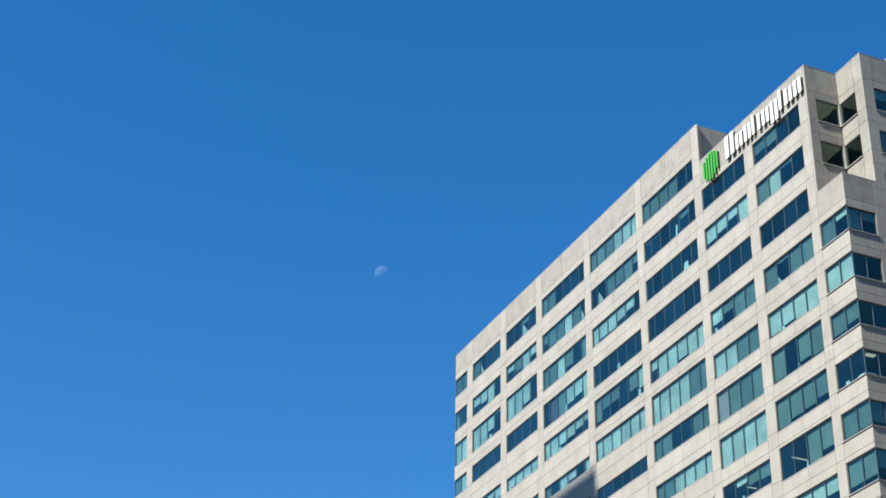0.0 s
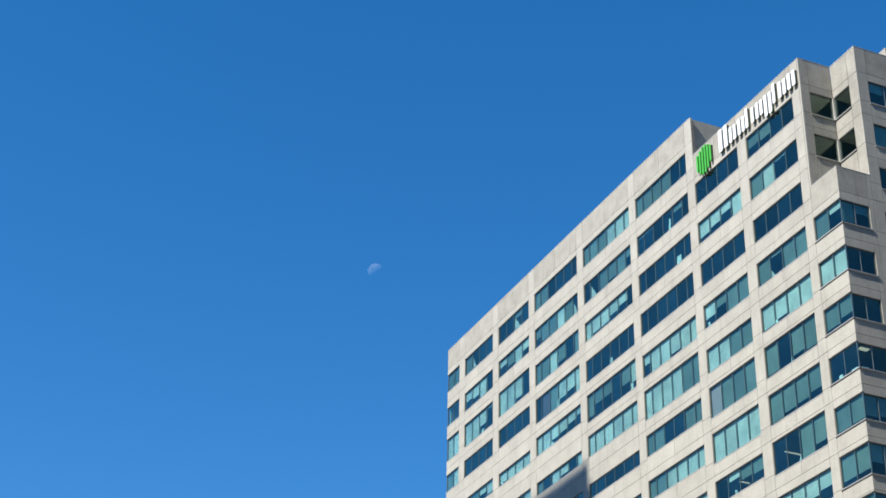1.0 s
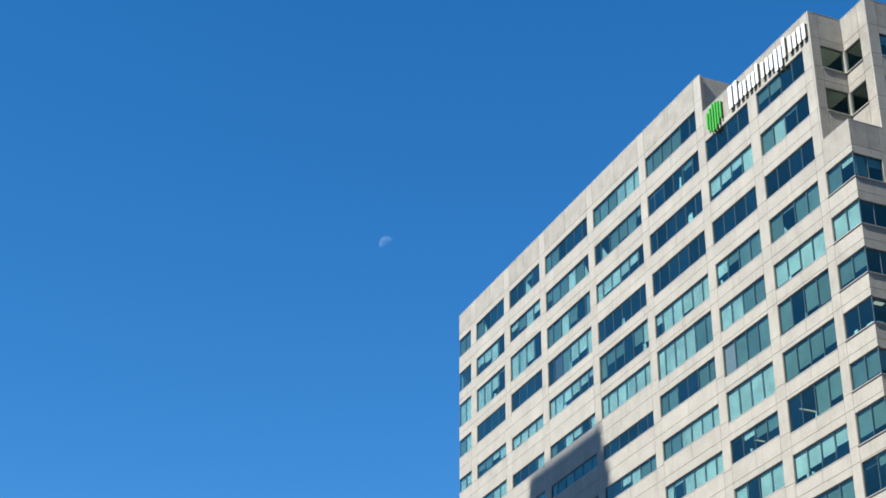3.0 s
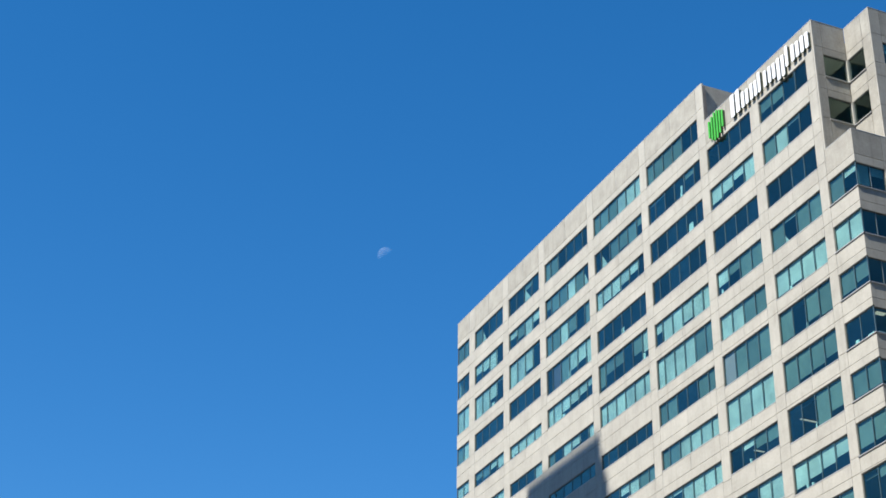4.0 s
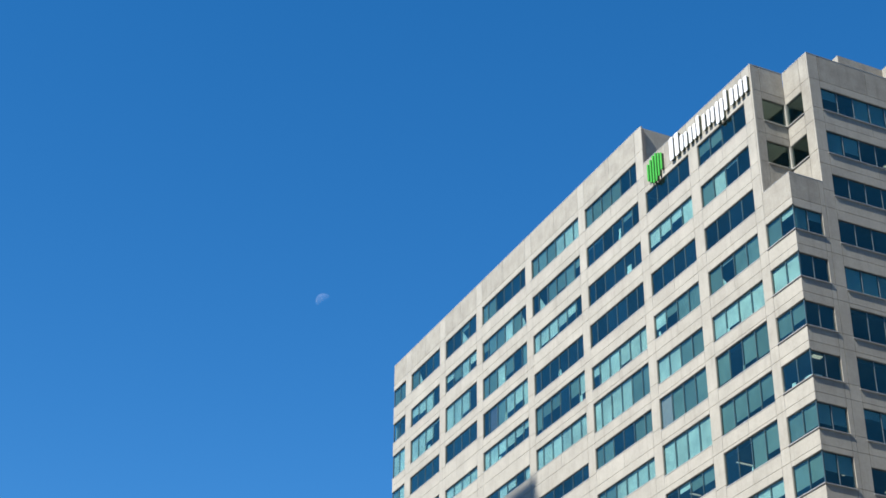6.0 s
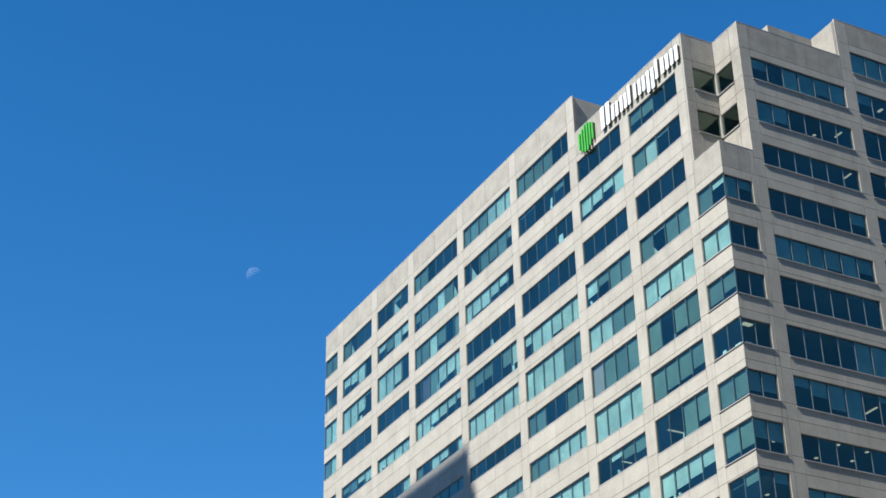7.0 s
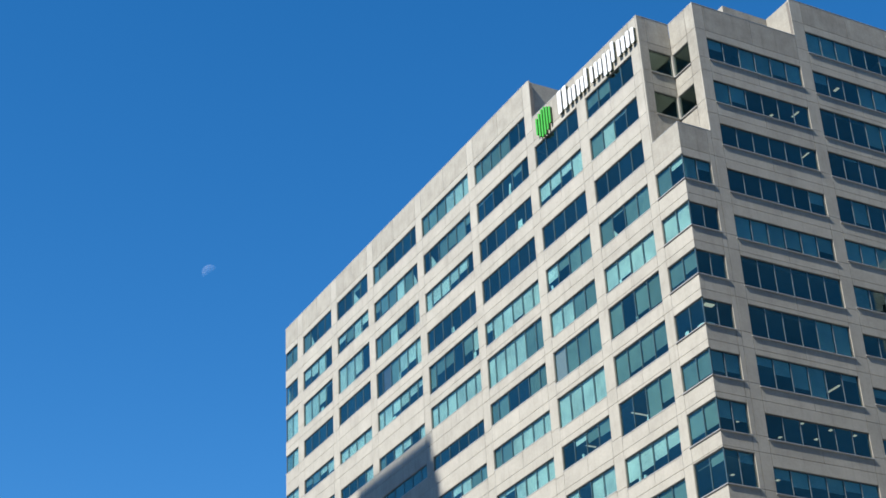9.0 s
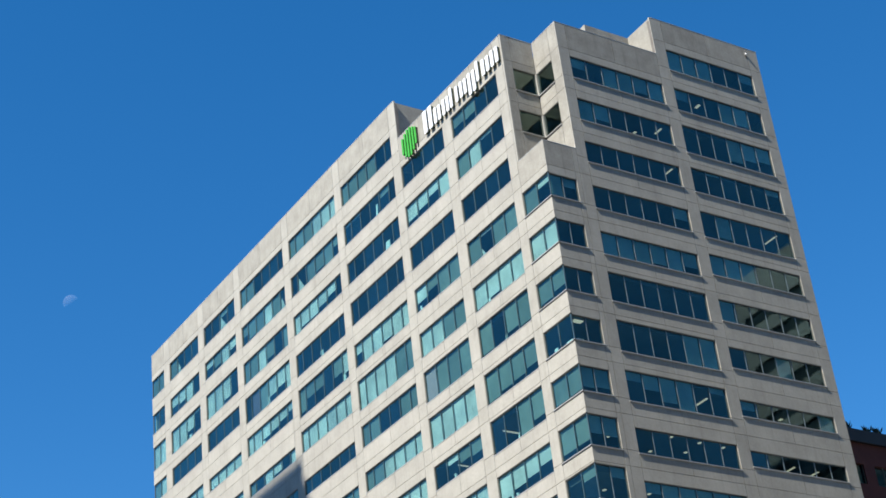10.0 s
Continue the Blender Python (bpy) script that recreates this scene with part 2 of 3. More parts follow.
# per bay, row by row: how far the sill lies off the even storey, and the window's height
WINDOWS = {
    "c0": ((0, 2.1), (-0.2, 2.2), (-0.4, 2.6), (0, 1.95), (0, 1.5)),
    "c1": ((0, 2.1), (-0.25, 2.15), (-0.45, 2.6), (0, 1.95), (-0.05, 1.55)),
    "c2": ((0, 2.1), (0.1, 1.95), (-0.35, 2.75), (0.15, 2.0), (-0.05, 1.38)),
    "c3": ((0, 2.1), (-0.2, 2.15), (-0.35, 2.3), (-0.45, 2.6), (0.08, 1.95), (0, 1.3)),
    "c4": ((0, 2.1), (-0.1, 2.1), (-0.15, 2.0), (-0.4, 2.2), (-0.5, 2.75), (0.08, 2.05), (0, 1.4), (0, 1.4)),
    "c5": ((0, 2.1), (-0.1, 2.1), (-0.12, 2.1), (-0.25, 2.25), (-0.35, 2.2), (-0.38, 2.75), (0.2, 1.95), (0.22, 1.75), (0.18, 1.75)),
    "c6": ((0, 2.1), (0, 2.1), (0, 2.1), (-0.12, 2.15), (-0.15, 2.15), (-0.25, 2.15), (-0.28, 2.68), (-0.22, 2.55), (0.26, 1.95), (0.18, 2.0)),
    "c7": ((0, 2.1), (0, 2.1), (0, 2.1), (-0.05, 2.1), (-0.12, 2.15), (-0.2, 2.15), (-0.17, 2.65), (-0.13, 2.5), (-0.18, 2.65), (-0.22, 2.25), (0.08, 2.0)),
    "ck": ((0, 2.1),) * 9 + ((-0.08, 2.4), (0, 2.6)),
    "ckr": ((0, 2.0),) * 9 + ((-0.1, 2.38), (0, 2.55)),
    "b1": ((0, 1.95), (-0.05, 2.1), (-0.08, 2.08), (0, 1.95), (-0.15, 2.05), (-0.15, 2.0), (-0.12, 2.48), (-0.2, 2.55), (-0.15, 2.45), (-0.15, 1.95)),
    "b2": ((-0.15, 2.15), (-0.2, 2.25), (-0.35, 2.7), (-0.1, 2.33), (-0.28, 2.4), (0.3, 1.9), (0.27, 1.9), (0.27, 1.8), (0.3, 1.38), (0.27, 1.3)),
}


def win_at(name, r):
    rows = WINDOWS[name]
    off, h = rows[min(r, len(rows)) - 1]
    return sill_z(r) + off, h


# blinds pane by pane from the bay's start, storeys parted by a stroke: D none, L pale, M grey, P lilac, Q violet; a figure tells how many tenths of the window it covers
STATE = {
    "c0": "M M / D D / L L / M L / L L8 / M L / D D / M M / L L / D D / M M / D D",
    "c1": "M D D D / L5 L6 L9 D / L L L6 L1 / D D D D / M5 M7 L5 L8 / M M L L / D D D D / L L L L / M M D D / D D D D / L L L L / D D D D",
    "c2": "D D M3 D / L4 M7 L L5 / L L L8 D / D D D D / L8 L L L / D D D L / M M M M / L L L L / D D D D / L L L L / M M M M / D D D D",
    "c3": "M M D D D D / M5 M8 M L M D / M M L M7 D M / D Q M L7 L6 L / L L L7 L6 L5 L4 / M D L L7 D L / D D D D D D / M M M M M M / D D D D D D / L L L L L L / D D D D D D / M M M M M M",
    "c4": "M M M L L L / D D M M8 M M4 / L L8 L8 L6 L5 D / D D D D D D / M8 M5 M5 D M6 L7 / L L L L L L / D D D D D D / D D L6 L M M / M M D D D D / L L L L L L / D D D D D D / M M M M M M",
    "c5": "M M9 M M D D / L1 L1 D D M3 D / D D D D D D / D D D D D D / L4 L L L8 L L / L L L L M M / M M D D M M / M M L L L L / L L2 L L L L / D D D D D D / M M M M M M / L L L L L L",
    "c6": "D D D D / D D D D / L7 L6 L4 L9 / D D D D / L6 M4 M M / L L M M / P M M M / L L L L / M1 L3 M5 M6 / L D L L / M D L L / D D D D",
    "c7": "D D D D / M5 M6 D D / M L9 L1 D / D D D D / M9 L1 M M / L9 L8 L L / M9 D M8 M9 / M9 M8 M8 M7 / D D M M8 / L8 L7 L6 L5 / D M M M / D D D D",
    "ck": "D D / D D / D D / D D / M L3 / L9 L / M8 M7 / D D / M9 M9 / M8 M8 / D M3 / D D",
    "ckr": "D D / D D / D D / D D / M9 M4 / D D / D D / D D / M8 M7 / M6 M6 / D M3 / D D",
    "b1": "D D D D D D / M4 D M M M7 M8 / M9 M7 D D D D / D D D D D D / D D D D D M5 / M M M M8 M M6 / D D D D D D / D D D D M M / M3 M5 M8 M D M2 / D D D D D D / M4 M6 M5 M6 M4 M6 / D D D D D D",
    "b2": "M M M D D M4 / M4 D D M M8 D / D D D M8 M6 M5 / D M1 D D D M2 / D M8 D D D D / M M M9 D D D / M D D D D D / D D D M D D / M5 D D D D M / D D D D D D / D D D D D D / D D D D D D",
}

rng = random.Random(7)
GAP = 0.034

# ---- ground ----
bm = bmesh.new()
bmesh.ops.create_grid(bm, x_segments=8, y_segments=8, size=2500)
tagged(part("ground", bm, BOUNCE_GROUND), "unseen ground round the towers, paled to bounce light onto the walls", "ground", kind="structure")
bm = bmesh.new()
box(bm, (LEFT - 6, -7, -0.3), (7, DEEP + 6, 0.16))
tagged(part("pavement", bm, PAVING), "pale concrete pavement at the tower's foot", "pavement", kind="structure")

# ---- office tower ----
tower = thing("office_building", "pale precast concrete office tower with stepped roofline and teal ribbon windows", "office building")

# backing, slabs and core
back = bmesh.new()
PIERS = [(front, -67.59, -66.18, 1), (front, -59.18, -57.82, 1), (front, -50.79, -49.52, 1), (front, -40.45, -39.22, 1), (front, -30.27, -29.08, 1),
         (front, -20.25, -19.06, 1), (front, -12.42, -11.12, 2), (front, -4.43, -3.39, 2), (flank, 2.63, 4.06, 2), (flank, 13.32, 14.52, 1), (flank, 23.94, DEEP, 1)]


def panel(name, f, u0, u1, z0, z1, d=0.0, mat=CONCRETE):
    if z1 - z0 < 0.05 or u1 - u0 < 0.05:
        return
    b = bmesh.new()
    a = 0.143 if u0 == 0 and f in (flank, notch_side) else u0 + GAP / 2
    e = u1 if (f is front and u1 in (0.0, NX)) else u1 - GAP / 2
    fbox(b, f, a, e, -0.14, d, z0 + GAP / 2, z1 - GAP / 2)
    part(name, b, WEATHERED_DIM if name == "parapet_panel" else mat, tower)


def wall_top(f, u):
    if f is front:
        return TOP_HIGH if u < STEP_X else TOP_LOW if u < NX else TOP_CORNER
    return TOP_CORNER if u < NY else TOP_LOW if u < STEP_Y - 0.1 else TOP_FLANK


def joint_z(r):
    """The level joint in the spandrel over row r's windows."""
    return sill_z(r) + 2.1 + 0.62


for f, name, u0, u1, edges, first in BAYS:
    mid = (u0 + u1) / 2
    for r in range(first, LAST + 1):
        sill, h = win_at(name, r)
        head = sill + h
        above = wall_top(f, mid) if r == first else win_at(name, r - 1)[0]
        jz = joint_z(r)
        halves = (u0, mid, u1) if u1 - u0 > 4 else (u0, u1)
        panel("lintel_panel", f, u0, u1, head, jz)
        for a, b in zip(halves, halves[1:]):
            panel("parapet_panel" if r == first else "spandrel_panel", f, a, b, jz, above)
        fbox(back, f, u0 if u0 else 0.36, u1 if u1 else -0.07, -0.34, -0.06, head, above - 0.04)
for f, u0, u1, first in PIERS:
    for r in range(first, LAST + 1):
        top = sill_z(r - 1) if r > 1 else TOP_HIGH
        mid = (u0 + u1) / 2
        if r == first:
            top = wall_top(f, mid)
        if u0 == 2.63 and r < 5:
            bottom = TOP_CORNER - 0.6 if r == 4 else sill_z(r)
            panel("pier_panel", f, NY - GAP / 2, u1, bottom, joint_z(r))
            panel("pier_panel", f, NY - GAP / 2, u1, joint_z(r), top)
            fbox(back, f, NY + 0.2, u1, -0.34, -0.06, bottom, top - 0.04)
            continue
        if u0 == 2.63 and r == 5:
            top = TOP_CORNER
            panel("pier_panel", f, NY, u1, joint_z(r), TOP_CORNER - 0.6)
            panel("pier_panel", f, u0, NY, joint_z(r), TOP_CORNER)
        else:
            for a, b in ((u0, NY), (NY, u1)) if u0 == 2.63 else ((u0, u1),):
                panel("pier_panel", f, a, b, joint_z(r), top)
        for a, b in ((u0, NY), (NY, u1)) if u0 == 2.63 else ((u0, u1),):
            panel("pier_panel", f, a, b, sill_z(r), joint_z(r))
        fbox(back, f, u0, u1, -0.34, -0.06, sill_z(r), top - 0.3)
# the corner's pier continues up beside the notch, and the walls inside the notch
panel("pier_panel", front, -3.39, NX, TOP_CORNER, TOP_LOW)
fbox(back, front, -3.39, NX - 0.05, -0.34, -0.06, TOP_CORNER, TOP_LOW - 0.04)
# Notch walls take the darker concrete, with their weaker light in its colour.
for f, pier_a, pier_b, win in ((notch_side, 0.0, 0.84, (0.84, NY)), (notch_back, -1.1, -0.145, (NX, -1.1))):
    levels = [TOP_CORNER - 0.6]
    for r in (3, 2):
        levels += [sill_z(r), joint_z(r)]
    levels.append(TOP_LOW)
    for a, b in zip(levels, levels[1:]):
        panel("pier_panel", f, pier_a, pier_b, a, b, -0.004, WEATHERED_DIM)
        fbox(back, f, pier_a or 0.36, pier_b, -0.3, -0.06, a, b - 0.04)
    for r in (3, 2):
        head = sill_z(r) + 2.05
        nxt = TOP_LOW if r == 2 else sill_z(2) - 0.05
        panel("lintel_panel", f, *win, head, joint_z(r), -0.004, WEATHERED_DIM)
        panel("spandrel_panel", f, *win, joint_z(r), nxt, -0.004, WEATHERED_DIM)
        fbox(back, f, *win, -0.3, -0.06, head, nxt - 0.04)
    panel("spandrel_panel", f, *win, TOP_CORNER - 0.6, sill_z(3) - 0.05, -0.004, WEATHERED_DIM)
    fbox(back, f, *win, -0.3, -0.06, TOP_CORNER - 0.6, sill_z(3) - 0.09)

part("wall_backing", back, JOINT, tower, "grey joint sealant and backing wall")

# the storeys below: same rhythm, joined
low_wall, low_glass, low_bars = bmesh.new(), bmesh.new(), bmesh.new()
for r in range(LAST + 1, 21):
    z0, z1 = sill_z(r), sill_z(r - 1)
    for f, name, u0, u1, edges, first in BAYS:
        fbox(low_wall, f, u0, u1, -0.3, 0, z0 + 2.0, z1)
        fbox(low_glass, f, u0, u1, -0.2, -0.17, z0, z0 + 2.0)
        for e in edges[1:-1]:
            fbox(low_bars, f, e - 0.035, e + 0.035, -0.2, -0.11, z0, z0 + 2.0)
    for f, u0, u1, first in PIERS:
        fbox(low_wall, f, u0, u1, -0.3, 0, z0, z1)
base_top = sill_z(20)
for f, u0, u1 in ((front, LEFT, 0), (flank, 0.31, DEEP)):
    fbox(low_wall, f, u0, u1, -0.3, 0.0, 5.2, base_top)
    for i in range(int((u1 - u0) / 5.9) + 1):
        a = u0 + i * 5.9
        fbox(low_wall, f, a, min(a + 1.1, u1), -0.3, 0.0, 0.16, 5.2)
    fbox(low_glass, f, u0, u1, -0.24, -0.2, 0.16, 5.2)
part("lower_wall", low_wall, CONCRETE, tower, "pale concrete storeys near the street", "stuff")
part("lower_glazing", low_glass, GLASS, tower, "teal glass bands", "stuff")
part("lower_mullions", low_bars, MULLION, tower, "grey mullions", "stuff")

# far sides of the tower
far = bmesh.new()
box(far, (LEFT, 0.34, 0.1), (LEFT + 0.3, DEEP, TOP_HIGH - 0.02))
box(far, (LEFT + 0.3, DEEP - 0.3, 0.1), (-0.34, DEEP, TOP_FLANK - 0.02))
part("rear_wall", far, CONCRETE, tower)
# stepped parapets
steps = bmesh.new()
box(steps, (STEP_X - 0.3, 0.14, TOP_LOW - 3), (STEP_X, INNER_Y, TOP_HIGH))
box(steps, (STEP_X, INNER_Y, TOP_LOW - 3), (INNER_X, INNER_Y + 0.3, TOP_FLANK - 0.04))
box(steps, (INNER_X - 0.3, INNER_Y + 0.3, TOP_LOW - 3), (INNER_X, STEP_Y, TOP_FLANK - 0.04))
box(steps, (INNER_X, STEP_Y, TOP_LOW - 3), (-0.14, STEP_Y + 0.3, TOP_FLANK))
part("stepped_wall", steps, WEATHERED_DIM, tower)
caps = bmesh.new()
for f, a, b, z in ((front, LEFT, STEP_X, TOP_HIGH), (front, STEP_X, NX, TOP_LOW), (front, NX, 0.0, TOP_CORNER), (flank, 0.36, NY, TOP_CORNER), (flank, NY, STEP_Y, TOP_LOW), (flank, STEP_Y, DEEP, TOP_FLANK)):
    fbox(caps, f, a, b, -0.36, 0.012, z - 0.02, z + 0.03)
fbox(caps, notch_side, 0.37, NY, -0.36, 0.012, TOP_LOW - 0.02, TOP_LOW + 0.03)
fbox(caps, notch_back, NX + 0.02, -0.37, -0.36, 0.012, TOP_LOW - 0.02, TOP_LOW + 0.03)
part("coping", caps, SILL, tower, "thin grey metal coping on the parapets")
roof = bmesh.new()
box(roof, (LEFT + 0.3, 0.35, TOP_HIGH - 1.5), (STEP_X - 0.3, DEEP - 0.3, TOP_HIGH - 1.2))
box(roof, (STEP_X - 0.3, INNER_Y + 0.3, TOP_HIGH - 1.5), (INNER_X - 0.3, DEEP - 0.3, TOP_HIGH - 1.2))
box(roof, (INNER_X - 0.3, STEP_Y + 0.3, TOP_HIGH - 1.5), (-0.35, DEEP - 0.3, TOP_HIGH - 1.2))
box(roof, (STEP_X, 0.35, TOP_LOW - 1.3), (NX - 0.36, INNER_Y, TOP_LOW - 1.0))
box(roof, (NX - 0.36, NY + 0.36, TOP_LOW - 1.3), (-0.35, STEP_Y, TOP_LOW - 1.0))
box(roof, (NX, 0.35, TOP_CORNER - 0.9), (-0.35, NY, TOP_CORNER - 0.6))
part("roof", roof, ROOFING, tower)
slabs = bmesh.new()
for r in range(1, 21):
    lo, hi = sill_z(r + 1) + 2.15, sill_z(r) - 0.75
    box(slabs, (LEFT + 0.35, 0.36, lo), (STEP_X - 0.4, DEEP - 0.35, hi))
    box(slabs, (STEP_X - 0.4, 0.36 if r > 1 else INNER_Y + 0.4, lo), (NX - 0.36, DEEP - 0.35, hi))
    box(slabs, (NX - 0.36, (0.36 if r > 4 else NY + 0.36) if r > 1 else STEP_Y + 0.35, lo), (-0.36, DEEP - 0.35, hi))
part("floor_slabs", slabs, INSIDE, tower, "dark office floors and ceilings behind glass")
core = bmesh.new()
box(core, (LEFT + 7, 8, 0.2), (-9, DEEP - 5, TOP_HIGH - 1.5))
part("inner_core", core, INSIDE, tower, "dark inner walls behind glass")


def blind_drop(code):
    """How far a blind hangs down (0 to 1), and its cloth."""
    cloth = {"D": None, "L": BLIND, "M": SHADE, "P": LILAC, "Q": VIOLET}[code[0]]
    drop = int(code[1:]) / 10 + rng.uniform(-0.03, 0.03) if code[1:] else 1.0
    return drop, cloth


def window(f, edges, z0, h, state, wrap=0, sill_out=0.081):
    """Frame with mullions; panes, blinds and a projecting sill are its parts. wrap: which end meets a glazed corner."""
    u0, u1 = edges[0], edges[-1]
    dark = bmesh.new()
    a = u0 + (0.13 if wrap < 0 else 0)
    b = u1 - (0.13 if wrap > 0 else 0)
    fbox(dark, f, a, b, -0.18, -0.06, z0 + h - 0.06, z0 + h)
    fbox(dark, f, a, b, -0.18, -0.06, z0, z0 + 0.06)
    if wrap >= 0:
        fbox(dark, f, u0, u0 + 0.055, -0.18, -0.06, z0 + 0.06, z0 + h - 0.06)
    if wrap <= 0:
        fbox(dark, f, u1 - 0.055, u1, -0.18, -0.06, z0 + 0.06, z0 + h - 0.06)
    win = part("window", dark, FRAME, tower)
    for e in edges[1:-1]:
        bars = bmesh.new()
        fbox(bars, f, e - 0.03, e + 0.03, -0.14, -0.078, z0 + 0.06, z0 + h - 0.06)
        part("mullion", bars, MULLION if f is flank else THINBAR, win)
    s = bmesh.new()
    if f is front and not wrap:
        sill_out = 0.02
    fbox(s, f, u0 - (0.0 if wrap < 0 else 0.06), u1 + (sill_out if wrap > 0 and f is front else 0.06 if wrap <= 0 else 0), -0.06, sill_out, z0 - 0.055, z0 + 0.012)
    part("sill", s, SILL, win)
    for i, (p, q) in enumerate(zip(edges, edges[1:])):
        p += 0.03 if not (i == 0 and wrap < 0) else 0.13
        q -= 0.03 if not (i == len(edges) - 2 and wrap > 0) else 0.13
        g = bmesh.new()
        fbox(g, f, p, q, -0.122, -0.11, z0 + 0.05, z0 + h - 0.05)
        part("pane", g, GLASS, win)
        drop, cloth = blind_drop(state[i])
        if cloth is SHADE and f is flank:
            cloth = SKYTINT_CLOTH  # cool sky light and glass tint painted into the side's grey blinds
        if cloth:
            c = bmesh.new()
            fbox(c, f, p + 0.02, q - 0.02, -0.23, -0.215, z0 + h - 0.03 - drop * (h - 0.09), z0 + h - 0.02)
            part("blind", c, cloth, win, "pale drawn blind" if cloth is BLIND else "lilac drawn blind" if cloth in (LILAC, VIOLET) else "grey drawn blind")
    return win


WIN = {}
for f, name, u0, u1, edges, first in BAYS:
    for r in range(first, LAST + 1):
        wrap = {"ck": 1, "ckr": -1}.get(name, 0)
        WIN[name, r] = window(f, edges, *win_at(name, r), STATE[name].split(" / ")[r - 1].split(), wrap)
for r in (2, 3):
    window(notch_side, [0.84, NY - 0.07], sill_z(r) - 0.05, 2.1, ["D"], 0, 0.1)
    window(notch_back, [NX + 0.07, -1.1], sill_z(r) - 0.05, 2.1, ["D"], 0, 0.1)
for r in (2, 3):
    post = bmesh.new()
    box(post, (NX - 0.1, NY - 0.07, sill_z(r) - 0.05), (NX + 0.07, NY + 0.1, sill_z(r) + 2.05))
    part("corner_post", post, CONCRETE, tower)
# corner posts of the wrapped windows
for r in range(5, LAST + 1):
    post = bmesh.new()
    z0, h = win_at("ck", r)
    box(post, (-0.15, 0.07, z0), (-0.07, 0.15, z0 + h))
    part("corner_post", post, THINBAR, tower)

# lamps on the office ceilings: facade, along, depth, row, width, length
LAMPS = [(front, -11.3, 2.0, 9, 0.16, 1.5), (front, -17.8, 1.9, 9, 0.16, 0.9), (flank, 11.43, 2.2, 3, 0.22, 0.24), (flank, 13.1, 1.3, 3, 0.16, 0.8), (flank, 13.2, 1.1, 4, 0.14, 0.8),
         # Lamp at 18.2 in row 2 is added to stand for a pale triangle.
         (flank, 18.2, 1.4, 2, 0.25, 0.5), (flank, 23.1, 1.35, 5, 0.14, 1.4), (flank, 1.3, 0.95, 8, 0.8, 0.4), (flank, 12.76, 2.1, 9, 0.18, 1.3),
         (flank, 8.3, 3.6, 10, 0.22, 0.24), (flank, 8.2, 1.05, 10, 0.22, 0.24), (flank, 11.0, 2.9, 10, 0.22, 0.24), (flank, 10.9, 1.2, 10, 0.22, 0.24), (flank, 13.2, 1.3, 10, 0.22, 0.24),
         (flank, 3.7, 2.15, 10, 0.18, 0.9), (flank, 1.8, 1.9, 10, 0.14, 0.5), (flank, 6.5, 2.5, 11, 0.24, 0.26), (flank, 2.9, 2.9, 11, 0.22, 0.24), (flank, 20.9, 2.5, 9, 0.25, 0.3),
         (flank, 21.1, 2.8, 10, 0.18, 0.9), (flank, 23.6, 2.9, 10, 0.18, 0.9)]
for f, u, deep_in, r, wide, long in LAMPS:
    b = bmesh.new()
    z = sill_z(r) + 2.09
    fbox(b, f, u - wide / 2, u + wide / 2, -deep_in - long / 2, -deep_in + long / 2, z, z + 0.05)
    part("lamp_tube", b, TUBE, tower, "lit ceiling lamp behind glass")

# pale triangles that paint light patches in the panes: bay, row, from, to, height of the raised corner
for name, r, u0, u1, up in (("c1", 1, -64.3, -63.5, 1.3), ("c2", 1, -54.2, -52.8, 1.5), ("c4", 2, -38.0, -36.9, 1.4), ("c7", 5, -9.5, -8.9, 0.7), ("c3", 2, -41.5, -40.7, 1.3)):
    z0 = win_at(name, r)[0] + 0.07
    b = bmesh.new()
    near = [b.verts.new((u, 0.15, z)) for u, z in ((u0, z0), (u1, z0), (u0 + 0.1, z0 + up))]
    rear = [b.verts.new((v.co.x, 0.165, v.co.z)) for v in near]
    b.faces.new(near)
    b.faces.new(rear[::-1])
    for i in range(3):
        j = (i + 1) % 3
        b.faces.new((near[j], near[i], rear[i], rear[j]))
    part("blind", b, BLIND, WIN[name, r], "pale triangle standing in for a light patch in the pane")

# ---- roof sign: plain bars and a plain emblem ----
sign = thing("roof_sign", "white plain bars of a rooftop sign standing off the parapet", "sign", at=(-14.6, -0.3, 82))
X0 = -14.62
GLYPHS = [(0.0, 1.25, 81.05, 83.25), (1.5, 0.95, 81.05, 82.6), (2.7, 0.95, 81.05, 82.6), (3.8, 0.62, 81.05, 83.0), (4.6, 0.36, 81.05, 82.6),
          (5.2, 0.95, 81.05, 82.6), (6.35, 0.98, 80.5, 82.6), (7.5, 0.62, 81.05, 83.0), (8.25, 1.0, 81.05, 82.6), (9.45, 1.0, 81.05, 82.6)]


def slab(bm, u0, u1, z0, z1, d0, d1, r=0.12):
    """A rounded plate on the front wall."""
    ring = []
    for cx, cz, a0 in ((u1 - r, z1 - r, 0), (u0 + r, z1 - r, 90), (u0 + r, z0 + r, 180), (u1 - r, z0 + r, 270)):
        for i in range(4):
            a = radians(a0 + i * 30)
            ring.append((cx + r * math.cos(a), cz + r * math.sin(a)))
    fr = [bm.verts.new((x, -d1, z)) for x, z in ring]
    bk = [bm.verts.new((x, -d0, z)) for x, z in ring]
    bm.faces.new(fr)
    bm.faces.new(bk[::-1])
    for i in range(len(ring)):
        j = (i + 1) % len(ring)
        bm.faces.new((fr[i], bk[i], bk[j], fr[j]))
    bmesh.ops.recalc_face_normals(bm, faces=bm.faces[:])


